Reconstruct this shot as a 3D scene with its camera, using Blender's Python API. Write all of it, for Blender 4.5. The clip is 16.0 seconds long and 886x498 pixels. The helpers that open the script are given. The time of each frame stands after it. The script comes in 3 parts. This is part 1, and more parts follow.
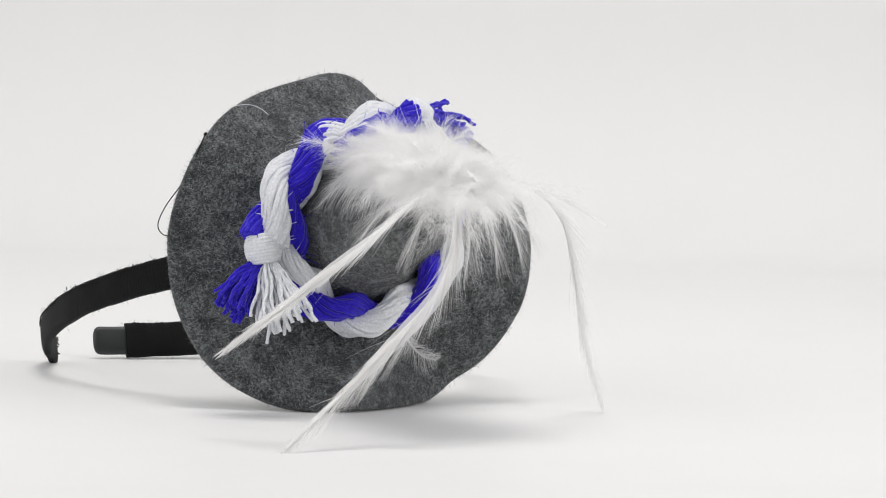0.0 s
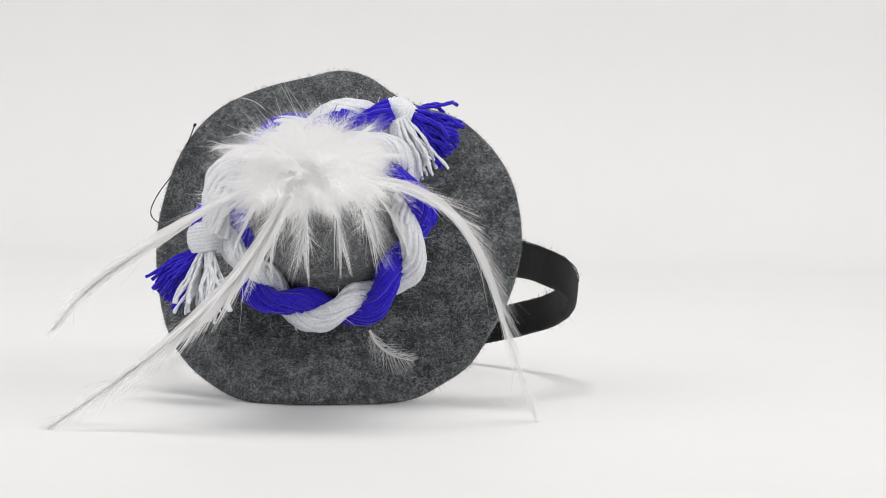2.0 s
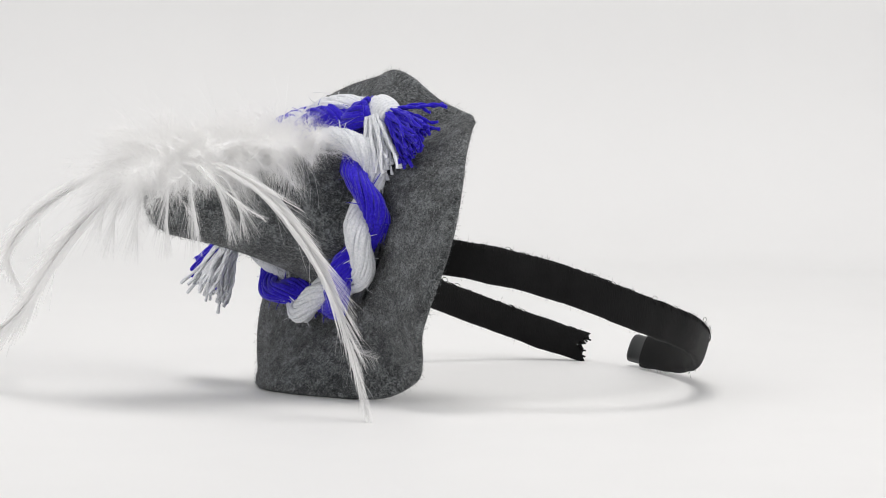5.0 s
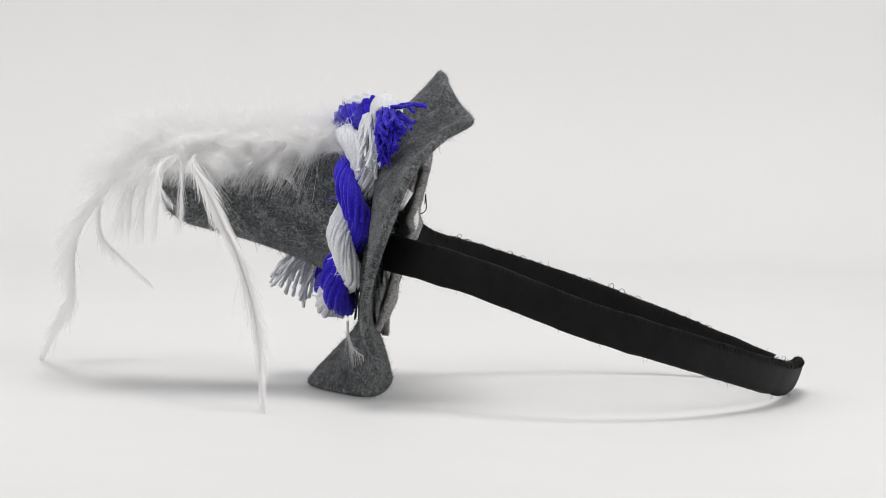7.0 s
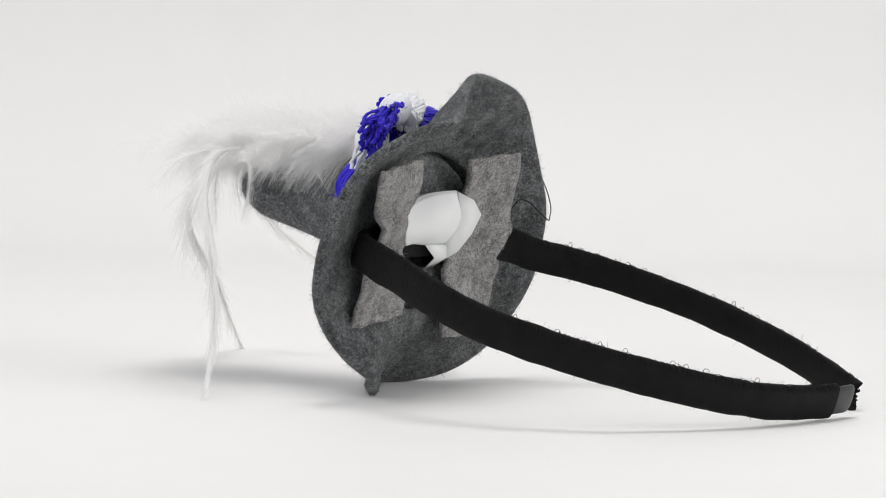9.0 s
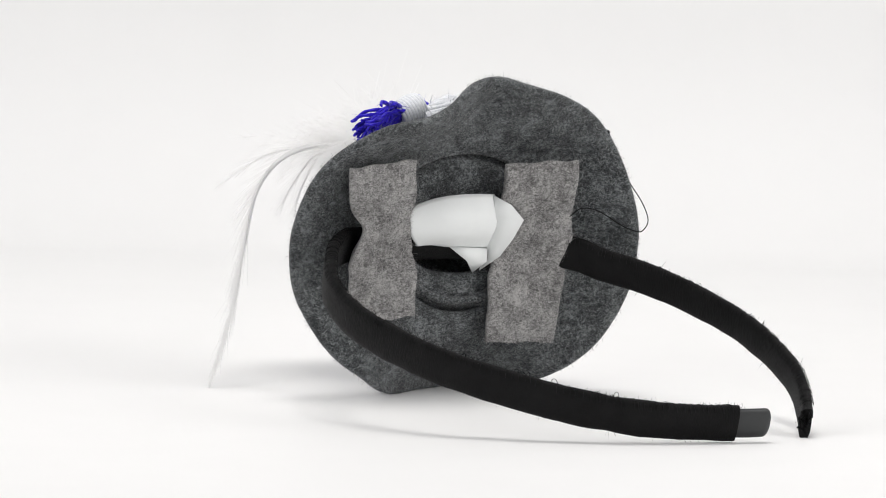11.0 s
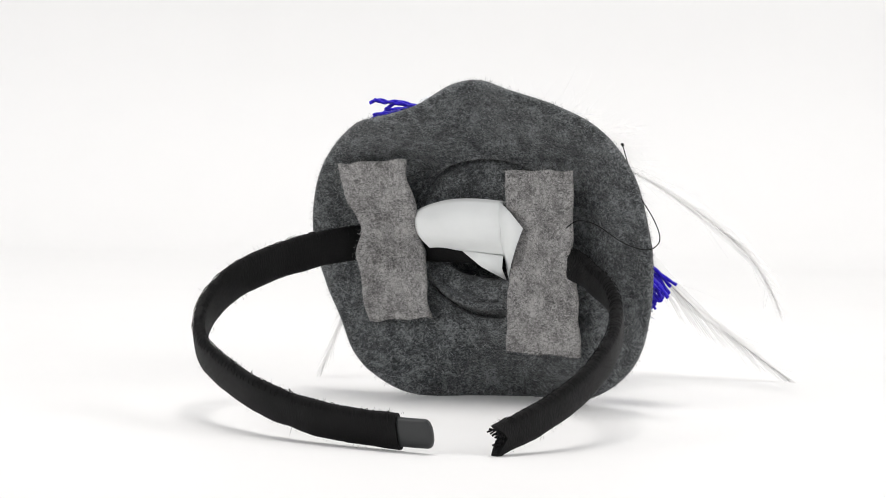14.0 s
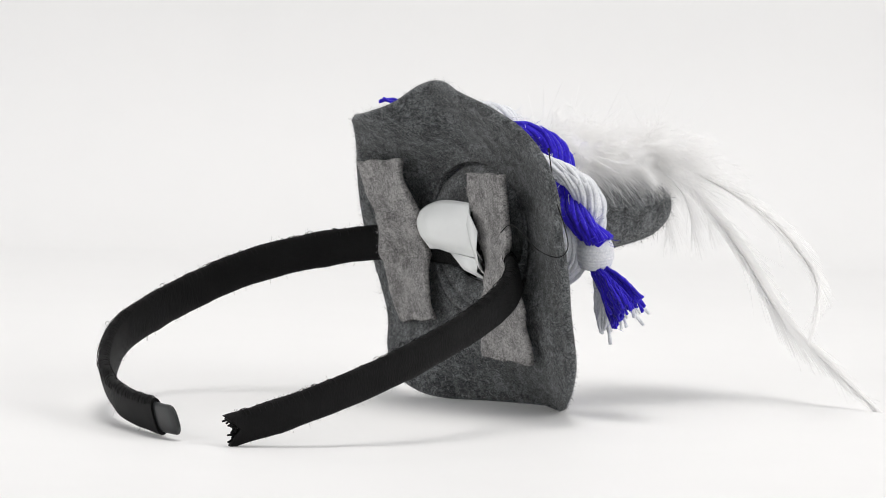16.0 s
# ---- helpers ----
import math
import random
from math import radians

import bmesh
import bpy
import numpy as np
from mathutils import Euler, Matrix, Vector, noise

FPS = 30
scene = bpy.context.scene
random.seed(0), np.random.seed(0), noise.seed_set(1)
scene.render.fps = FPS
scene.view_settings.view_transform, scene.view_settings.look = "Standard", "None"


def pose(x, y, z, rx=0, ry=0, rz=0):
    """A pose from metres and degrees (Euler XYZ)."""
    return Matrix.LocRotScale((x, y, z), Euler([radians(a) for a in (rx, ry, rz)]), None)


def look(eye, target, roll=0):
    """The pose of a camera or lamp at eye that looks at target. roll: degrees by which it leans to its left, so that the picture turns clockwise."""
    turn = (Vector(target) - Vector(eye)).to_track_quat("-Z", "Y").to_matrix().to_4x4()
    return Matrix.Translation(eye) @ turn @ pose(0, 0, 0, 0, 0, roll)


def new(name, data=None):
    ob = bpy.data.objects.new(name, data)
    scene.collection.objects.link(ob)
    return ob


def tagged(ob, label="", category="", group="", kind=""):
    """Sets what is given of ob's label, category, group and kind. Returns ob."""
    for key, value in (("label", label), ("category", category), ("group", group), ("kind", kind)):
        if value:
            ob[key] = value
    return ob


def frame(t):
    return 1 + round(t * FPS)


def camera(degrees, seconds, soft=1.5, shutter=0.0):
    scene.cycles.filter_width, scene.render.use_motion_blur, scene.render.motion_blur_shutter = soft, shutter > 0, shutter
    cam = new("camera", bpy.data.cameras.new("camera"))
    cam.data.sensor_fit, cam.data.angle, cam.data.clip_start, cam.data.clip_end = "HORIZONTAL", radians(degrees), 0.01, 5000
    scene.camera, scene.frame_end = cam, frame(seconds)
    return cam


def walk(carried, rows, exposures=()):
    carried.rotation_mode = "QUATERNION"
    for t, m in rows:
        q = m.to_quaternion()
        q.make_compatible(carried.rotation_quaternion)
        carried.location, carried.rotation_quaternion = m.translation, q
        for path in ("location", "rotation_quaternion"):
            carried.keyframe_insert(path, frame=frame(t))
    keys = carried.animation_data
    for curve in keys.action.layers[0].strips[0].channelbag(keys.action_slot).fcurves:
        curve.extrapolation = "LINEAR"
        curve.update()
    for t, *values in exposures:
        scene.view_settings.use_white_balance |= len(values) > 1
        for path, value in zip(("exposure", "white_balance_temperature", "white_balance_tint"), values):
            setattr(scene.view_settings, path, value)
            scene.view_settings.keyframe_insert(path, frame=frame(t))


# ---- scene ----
# ---- camera: still, on a stand, looking at a slowly turning display ----
EYE = (0.0, -1.7945, 0.2065)
YAW, TILT, ROLL, FIELD = 0.32, 5.105, 1.56, 8.522
cam = camera(FIELD, 16.0, soft=0.95)
STILL = look(EYE, (EYE[0] + math.sin(radians(YAW)) * math.cos(radians(TILT)),
                   EYE[1] + math.cos(radians(YAW)) * math.cos(radians(TILT)),
                   EYE[2] - math.sin(radians(TILT))), ROLL)
walk(cam, [(0.0, STILL), (16.0, STILL)], exposures=[(0.0, 0.01), (4.2, 0.03), (6.5, -0.07), (7.2, -0.07), (9.0, 0.03), (11.3, 0.2), (13.0, 0.28), (15.0, 0.24), (16.0, 0.13)])

# ---- light: a white studio with softboxes at both sides and above ----
world = bpy.data.worlds.new("studio")
scene.world = world
world.use_nodes = True
world.node_tree.nodes["Background"].inputs[0].default_value = (0.93, 0.945, 1.0, 1)
world.node_tree.nodes["Background"].inputs[1].default_value = 0.345


def softbox(name, eye, target, width, height, watts, colour, spread=150):
    lamp = bpy.data.lights.new(name, "AREA")
    lamp.shape, lamp.size, lamp.size_y, lamp.energy, lamp.color = "RECTANGLE", width, height, watts, colour
    lamp.spread = radians(spread)
    ob = new(name, lamp)
    ob.matrix_world = look(eye, target)
    return ob


softbox("softbox_left", (-0.95, -0.75, 0.6), (0, 0, 0.04), 0.9, 0.8, 3.3, (1.0, 0.972, 0.945))
softbox("softbox_right", (1.05, -0.5, 0.6), (0, 0, 0.04), 0.8, 0.8, 4.4, (1.0, 0.972, 0.945))
softbox("softbox_top", (0.0, 0.0, 1.2), (0, 0.02, 0), 0.5, 0.5, 3.0, (1.0, 0.972, 0.945), 120)


# ---- materials ----
def material(name, build):
    m = bpy.data.materials.new(name)
    m.use_nodes = True
    n, l = m.node_tree.nodes, m.node_tree.links
    build(m, n, l, n["Principled BSDF"])
    return m


def ramp(n, stops):
    r = n.new("ShaderNodeValToRGB")
    e = r.color_ramp.elements
    while len(e) < len(stops):
        e.new(0.5)
    for k, (p, c) in zip(e, stops):
        k.position, k.color = p, (*c, 1)
    return r


def noise_node(n, l, scale, detail=4.0, stretch=None, rough=0.6):
    co = n.new("ShaderNodeTexCoord")
    t = n.new("ShaderNodeTexNoise")
    t.inputs["Scale"].default_value, t.inputs["Detail"].default_value, t.inputs["Roughness"].default_value = scale, detail, rough
    if stretch:
        mp = n.new("ShaderNodeMapping")
        mp.inputs["Scale"].default_value = stretch
        l.new(co.outputs["Object"], mp.inputs["Vector"])
        l.new(mp.outputs["Vector"], t.inputs["Vector"])
    else:
        l.new(co.outputs["Object"], t.inputs["Vector"])
    return t


def bumped(n, l, b, source, strength, distance):
    bp = n.new("ShaderNodeBump")
    bp.inputs["Strength"].default_value, bp.inputs["Distance"].default_value = strength, distance
    l.new(source, bp.inputs["Height"])
    l.new(bp.outputs["Normal"], b.inputs["Normal"])


def felt(dark, mid, light, fine=900.0, coarse=170.0):
    """Pressed wool: curly dark and pale fibres mixed at three scales, with a soft sheen."""
    def build(m, n, l, b):
        a, c, k = noise_node(n, l, fine, 6.0, (1, 1, 1.5), 0.72), noise_node(n, l, coarse, 3.0), noise_node(n, l, fine * 0.42, 3.0, (1.3, 1, 1), 0.6)
        a.inputs["Distortion"].default_value = 1.6
        k.inputs["Distortion"].default_value = 2.2
        first, mix = n.new("ShaderNodeMath"), n.new("ShaderNodeMath")
        first.operation = mix.operation = "MULTIPLY_ADD"
        l.new(k.outputs["Fac"], first.inputs[0])
        first.inputs[1].default_value = 0.35
        l.new(a.outputs["Fac"], first.inputs[2])
        l.new(c.outputs["Fac"], mix.inputs[0])
        mix.inputs[1].default_value = 0.4
        l.new(first.outputs[0], mix.inputs[2])
        r = ramp(n, [(0.74, dark), (0.88, mid), (1.0, light)])
        l.new(mix.outputs[0], r.inputs[0])
        l.new(r.outputs[0], b.inputs["Base Color"])
        b.inputs["Roughness"].default_value = 0.95
        b.inputs["Specular IOR Level"].default_value = 0.1
        b.inputs["Sheen Weight"].default_value = 0.25
        b.inputs["Sheen Roughness"].default_value = 0.6
        bumped(n, l, b, first.outputs[0], 0.8, 0.0012)
    return build


def yarn(low, high):
    def build(m, n, l, b):
        t = noise_node(n, l, 1500.0, 4.0)
        r = ramp(n, [(0.3, low), (0.7, high)])
        l.new(t.outputs["Fac"], r.inputs[0])
        l.new(r.outputs[0], b.inputs["Base Color"])
        b.inputs["Roughness"].default_value = 0.85
        b.inputs["Specular IOR Level"].default_value = 0.15
        b.inputs["Sheen Weight"].default_value = 0.2
        bumped(n, l, b, t.outputs["Fac"], 0.5, 0.0004)
    return build


def plume_white(lets_through, clear):
    def build(m, n, l, b):
        b.inputs["Base Color"].default_value = (0.985, 0.98, 0.975, 1)
        b.inputs["Roughness"].default_value = 0.7
        b.inputs["Specular IOR Level"].default_value = 0.2
        tr = n.new("ShaderNodeBsdfTranslucent")
        tr.inputs["Color"].default_value = (0.985, 0.985, 0.98, 1)
        mx = n.new("ShaderNodeMixShader")
        mx.inputs[0].default_value = lets_through
        l.new(b.outputs[0], mx.inputs[1])
        l.new(tr.outputs[0], mx.inputs[2])
        gaps = n.new("ShaderNodeBsdfTransparent")
        thin = n.new("ShaderNodeMixShader")
        thin.inputs[0].default_value = clear
        l.new(mx.outputs[0], thin.inputs[1])
        l.new(gaps.outputs[0], thin.inputs[2])
        l.new(thin.outputs[0], n["Material Output"].inputs["Surface"])
    return build


def satin(m, n, l, b):
    t = noise_node(n, l, 2600.0, 3.0, (1, 1, 0.35))
    c = noise_node(n, l, 120.0, 3.0)
    r = ramp(n, [(0.3, (0.0022, 0.0022, 0.0024)), (0.75, (0.006, 0.006, 0.0063))])
    l.new(c.outputs["Fac"], r.inputs[0])
    l.new(r.outputs[0], b.inputs["Base Color"])
    b.inputs["Roughness"].default_value = 0.6
    b.inputs["Specular IOR Level"].default_value = 0.14
    bumped(n, l, b, t.outputs["Fac"], 0.6, 0.0005)


def plain(colour, rough, spec=0.4, grain=400.0, amount=0.12, relief=0.0001):
    def build(m, n, l, b):
        t = noise_node(n, l, grain, 4.0)
        r = ramp(n, [(0.3, tuple(c * (1 - amount) for c in colour)), (0.7, colour)])
        l.new(t.outputs["Fac"], r.inputs[0])
        l.new(r.outputs[0], b.inputs["Base Color"])
        b.inputs["Roughness"].default_value = rough
        b.inputs["Specular IOR Level"].default_value = spec
        bumped(n, l, b, t.outputs["Fac"], 0.2, relief)
    return build


FELT = material("grey_felt", felt((0.010, 0.0118, 0.0128), (0.066, 0.0725, 0.075), (0.25, 0.265, 0.27)))
def fibres(stops):
    def build(m, n, l, b):
        g = n.new("ShaderNodeNewGeometry")
        r = ramp(n, stops)
        l.new(g.outputs["Random Per Island"], r.inputs[0])
        l.new(r.outputs[0], b.inputs["Base Color"])
        b.inputs["Roughness"].default_value = 0.9
        b.inputs["Specular IOR Level"].default_value = 0.1
    return build


FUZZ = material("grey_fibre", fibres([(0.0, (0.012, 0.014, 0.015)), (0.45, (0.07, 0.078, 0.081)), (0.8, (0.24, 0.253, 0.256)), (1.0, (0.5, 0.51, 0.51))]))
PALE_FUZZ = material("pale_fibre", fibres([(0.0, (0.05, 0.049, 0.048)), (0.3, (0.22, 0.214, 0.208)), (1.0, (0.52, 0.51, 0.5))]))
STRAP = material("pale_grey_felt", felt((0.085, 0.083, 0.081), (0.3, 0.291, 0.284), (0.55, 0.54, 0.53)))
BLUE = material("blue_wool", yarn((0.016, 0.006, 0.36), (0.04, 0.02, 0.66)))
WHITE = material("white_wool", yarn((0.66, 0.68, 0.72), (0.86, 0.87, 0.89)))
FEATHER = material("white_feather", plume_white(0.5, 0.3))
DOWN = material("white_down", plume_white(0.55, 0.12))
SATIN = material("black_satin", satin)
PLASTIC = material("black_plastic", plain((0.02, 0.022, 0.023), 0.38, 0.5, 300.0))
PAPER = material("white_paper", plain((0.84, 0.86, 0.85), 0.6, 0.3, 150.0, 0.04))
THREAD = material("black_thread", plain((0.012, 0.012, 0.012), 0.8, 0.2))
SHEET = material("white_sheet", plain((0.83, 0.83, 0.825), 0.55, 0.2, 25.0, 0.012))

# ---- the white sheet that is table top and background in one ----
DROP = 1.5  # the model's own floor lies this many millimetres above its origin


class Shape:
    """Vertices in millimetres in the hat's own space, and faces."""

    def __init__(self):
        self.v, self.f = [], []

    def grid(self, rows, closed=False, flip=False):
        base, w = len(self.v), len(rows[0])
        for r in rows:
            self.v.extend(tuple(p) for p in r)
        for i in range(len(rows) - 1):
            for j in range(w if closed else w - 1):
                a, b = base + i * w + j, base + i * w + (j + 1) % w
                q = (a, b, b + w, a + w)
                self.f.append(q[::-1] if flip else q)

    def fan(self, ring, tip, flip=False):
        base = len(self.v)
        self.v.extend(tuple(p) for p in ring)
        self.v.append(tuple(tip))
        n = len(ring)
        for j in range(n):
            q = (base + j, base + (j + 1) % n, base + n)
            self.f.append(q[::-1] if flip else q)

    def tube(self, pts, radius, sides=6, ends=True):
        pts = np.asarray(pts, float)
        rad = np.broadcast_to(np.asarray(radius, float), (len(pts),))
        tan = np.gradient(pts, axis=0)
        tan /= np.linalg.norm(tan, axis=1)[:, None] + 1e-9
        u = np.cross(tan[0], (0.31, 0.52, 0.79))
        rows = []
        for p, t, r in zip(pts, tan, rad):
            u = u - t * (u @ t)
            u /= np.linalg.norm(u) + 1e-9
            w = np.cross(t, u)
            rows.append([p + r * (u * math.cos(a) + w * math.sin(a)) for a in np.arange(sides) * 2 * math.pi / sides])
        self.grid(rows, closed=True)
        if ends:
            self.fan(rows[0], pts[0] - tan[0] * rad[0] * 0.4, True)
            self.fan(rows[-1], pts[-1] + tan[-1] * rad[-1] * 0.4)

    def ribbon(self, pts, width, side):
        """A thin tapering strip along pts."""
        pts = np.asarray(pts, float)
        n = len(pts)
        base = len(self.v)
        for i, p in enumerate(pts):
            w = side * width * 0.5 * (1 - 0.75 * i / (n - 1))
            self.v.append(tuple(p - w))
            self.v.append(tuple(p + w))
        for i in range(n - 1):
            a = base + 2 * i
            self.f.append((a, a + 1, a + 3, a + 2))

    def ribbons(self, pts, width, side):
        """Many thin tapering strips at once: pts is strips x points x 3, side strips x 3."""
        c, n, _ = pts.shape
        side = side / (np.linalg.norm(side, axis=1)[:, None] + 1e-9)
        w = side[:, None, :] * (width * 0.5 * (1 - 0.75 * np.arange(n) / (n - 1)))[None, :, None]
        base = len(self.v)
        self.v.extend(map(tuple, np.stack([pts - w, pts + w], axis=2).reshape(-1, 3).tolist()))
        a = (base + 2 * n * np.arange(c)[:, None] + 2 * np.arange(n - 1)[None, :]).reshape(-1)
        self.f.extend(map(tuple, np.stack([a, a + 1, a + 3, a + 2], axis=1).tolist()))

    def mesh(self, name, smooth=True):
        me = bpy.data.meshes.new(name)
        me.from_pydata([(x / 1000, y / 1000, (z - DROP) / 1000) for x, y, z in self.v], [], self.f)
        me.update()
        if smooth:
            me.polygons.foreach_set("use_smooth", [True] * len(me.polygons))
        return me


def part(name, shape, mat, parent, label="", smooth=True, kind=""):
    ob = new(name, shape.mesh(name, smooth))
    ob.data.materials.append(mat)
    ob.parent = parent
    return tagged(ob, label=label, kind=kind)


def spline(ctrl, n, closed=False):
    """A smooth curve through points, n samples (Catmull-Rom, spaced by chord)."""
    c = np.asarray(ctrl, float)
    m = len(c)
    seg = m if closed else m - 1
    d = np.array([np.linalg.norm(c[(i + 1) % m] - c[i]) for i in range(seg)])
    s = np.concatenate([[0], np.cumsum(d)])
    out = []
    for q in np.linspace(0, s[-1], n, endpoint=not closed):
        i = min(int(np.searchsorted(s, q, side="right")) - 1, seg - 1)
        t = (q - s[i]) / d[i]
        pick = (lambda k: c[k % m]) if closed else (lambda k: c[max(0, min(m - 1, k))])
        p0, p1, p2, p3 = pick(i - 1), pick(i), pick(i + 1), pick(i + 2)
        out.append(0.5 * (2 * p1 + (p2 - p0) * t + (2 * p0 - 5 * p1 + 4 * p2 - p3) * t * t + (3 * p1 - p0 - 3 * p2 + p3) * t ** 3))
    return np.array(out)


def build_sheet():
    s = Shape()
    profile = [(-3200.0, 0.0), (-1500.0, 0.0), (-400.0, 0.0), (0.0, 0.0), (300.0, 0.0), (470.0, 0.0)]
    for a in range(1, 19):
        q = math.radians(a * 5)
        profile.append((470 + 90 * math.sin(q), 90 * (1 - math.cos(q))))
    profile += [(560.0, 600.0), (560.0, 1500.0)]
    s.grid([[(x, y, z + DROP) for x in (-2200, -1000, -300, 0, 300, 1000, 2200)] for y, z in profile])
    ob = new("backdrop", s.mesh("backdrop"))
    ob.data.materials.append(SHEET)
    sol = ob.modifiers.new("thickness", "SOLIDIFY")
    sol.thickness, sol.offset = 0.004, -1
    tagged(ob, "seamless white paper sheet sweeping up behind the hat", "backdrop", kind="structure")


build_sheet()

# ---- the hat, one thing that turns as a whole ----
hat = tagged(new("costume_hat"), "mini grey felt hat on a black headband with white feathers", "hat")
rng = np.random.default_rng(7)
MID = np.array([-22.0, 0.0, 55.0])

# edge of the brim: x, depth, height, clockwise from the top
EDGE = spline([(-24.3, 7.5, 99.2), (-15.9, 8.9, 97.3), (-7.9, 12.7, 91.6), (-0.2, 16.4, 88.4), (5.9, 17, 86.8), (14.1, 11, 84.1), (24.2, 3.1, 76.8), (30.8, -1.9, 68), (34.3, -6, 56.5), (34.7, -9.2, 46.4),
               (31.9, -12.2, 34.1), (26.6, -12, 23.8), (20.6, -8, 14.9), (12.4, -5.1, 8.6), (1.9, -10.8, 3.1), (-14.7, -23.5, 2.7), (-29.6, -30, 2.8),
               (-43.7, -26.5, 2.8), (-54, -20.3, 5.4), (-63.5, -15.4, 11), (-70.9, -10.8, 19.7), (-75.9, -5, 33.4), (-77.3, -2.2, 47.5), (-76, -0.9, 57.8),
               (-72.1, -1.4, 70.3), (-66.4, -0.3, 80.2), (-58.6, 2.4, 87.8), (-47.5, 6.1, 93.1), (-34.3, 8.4, 96.8)], 216, closed=True)


def inner_ring(a, r=24.0):
    z = MID[2] + r * math.sin(a) * (0.86 if a % (2 * math.pi) < math.pi else 1.18)
    return np.array([MID[0] + 1.1 * r * math.cos(a), -11.0 + 0.07 * (z - 52), z])


def brim_point(i, k):
    """A point of the brim's middle surface: i along the edge, k from the hole (0) to the edge (1)."""
    e = EDGE[i % len(EDGE)]
    a = math.atan2(e[2] - MID[2], e[0] - MID[0])
    b = inner_ring(a)
    p = b + (e - b) * k
    ease = k * k * (3 - 2 * k) * 0.55 + 0.45 * k ** 2
    p[1] = b[1] + (e[1] - b[1]) * ease
    p[1] += 0.7 * noise.noise(Vector((p[0] / 13, p[2] / 13, 0.3))) * math.sin(math.pi * min(1, k * 1.1))
    return p


def build_brim():
    n, m, th = len(EDGE), 16, 1.35
    mid = np.array([[brim_point(i, k / (m - 1)) for i in range(n)] for k in range(m)])
    di = np.roll(mid, -1, axis=1) - np.roll(mid, 1, axis=1)
    dk = np.gradient(mid, axis=0)
    nor = np.cross(di, dk)
    nor /= np.linalg.norm(nor, axis=2)[:, :, None] + 1e-9
    if nor[8, :, 1].mean() > 0:
        nor = -nor
    s = Shape()
    lip = mid[-1] + (mid[-1] - mid[-2]) / np.linalg.norm(mid[-1] - mid[-2], axis=1)[:, None] * 0.8
    rows = [mid[k] + nor[k] * th for k in range(m)]
    rows += [lip + nor[-1] * th * 0.55, lip * 1.0 - nor[-1] * th * 0.55]
    rows += [mid[k] - nor[k] * th for k in range(m - 1, -1, -1)]
    rows.append(rows[0])
    s.grid(rows, closed=True)
    ob = part("brim", s, FELT, hat, "wavy mottled grey felt brim")
    return mid, nor


BRIM_MID, BRIM_NOR = build_brim()

# the crown: depth, height of the axis, radius
CROWN = spline([(-9, 55, 25.5), (-13, 55, 24.6), (-17, 55.5, 22.6), (-22, 56, 20.2), (-29, 57, 17.4), (-38, 58, 15.2), (-50, 59.5, 13.0), (-62, 60.5, 11.2),
                (-70, 61, 9.4), (-75, 61.5, 6.6), (-77, 61.5, 3.0)], 40)


def crown_point(k, a, inset=0.0):
    """k in 0..1 from the brim to the tip, a round the axis."""
    q = CROWN[min(len(CROWN) - 1, int(k * (len(CROWN) - 1) + 0.5))]
    x = -22.0 - 2.5 * k
    r = max(q[2] - inset, 0.2)
    r *= 1 + 0.05 * noise.noise(Vector((math.cos(a) * 1.3, math.sin(a) * 1.3, q[0] / 18)))
    return np.array([x + r * math.cos(a), q[0] + (inset if k > 0.95 else 0), q[1] + r * math.sin(a)])


def build_crown():
    s = Shape()
    ks = np.linspace(0, 1, 40)
    ang = np.arange(72) * 2 * math.pi / 72
    outer = [[crown_point(k, a) for a in ang] for k in ks]
    inner = [[crown_point(k, a, 1.8) for a in ang] for k in ks[:-2]]
    s.grid(inner[::-1] + outer, closed=True, flip=True)
    s.fan(outer[-1], (-24.5, -77.6, 61.5), True)
    part("crown", s, FELT, hat, "pointed grey felt crown")


build_crown()


def build_lining():
    """The crown's seam allowance, folded flat inside the hole."""
    s = Shape()
    n = 96
    rows = []
    for r, dy in ((27.0, -2.6), (24.6, -2.8), (23.6, -2.0), (22.8, -0.2), (21.8, 0.9), (19, 1.3), (14, 0.5), (10.4, -1.2), (10.0, -2.6), (13, -3.8), (19, -3.6), (27, -3.8)):
        ring = []
        for j in range(n):
            a = 2 * math.pi * j / n
            wob = 1 + (0.07 * noise.noise(Vector((math.cos(a) * 2, math.sin(a) * 2, 4))) if r < 22 else 0)
            p = inner_ring(a, r * wob)
            near = max(0, 24 - r) / 14
            p[0] += (p[0] + 22) * 0.45 * near
            p[2] -= 9.5 * near + (p[2] - 55) * 0.42 * near
            deep = 1.0 if math.sin(a) > -0.2 or -1.85 < math.atan2(math.sin(a), math.cos(a)) < -0.75 else 0.15
            if 22 < r < 26 and len(rows) < 4:
                p[1] += (1 - deep) * (1.2 - dy)
            p[1] += dy + 0.6 * noise.noise(Vector((p[0] / 7, p[2] / 7, 1)))
            ring.append(p)
        rows.append(ring)
    s.grid(rows, closed=True)
    part("lining", s, FELT, hat, "folded felt seam inside the hat's opening")


build_lining()


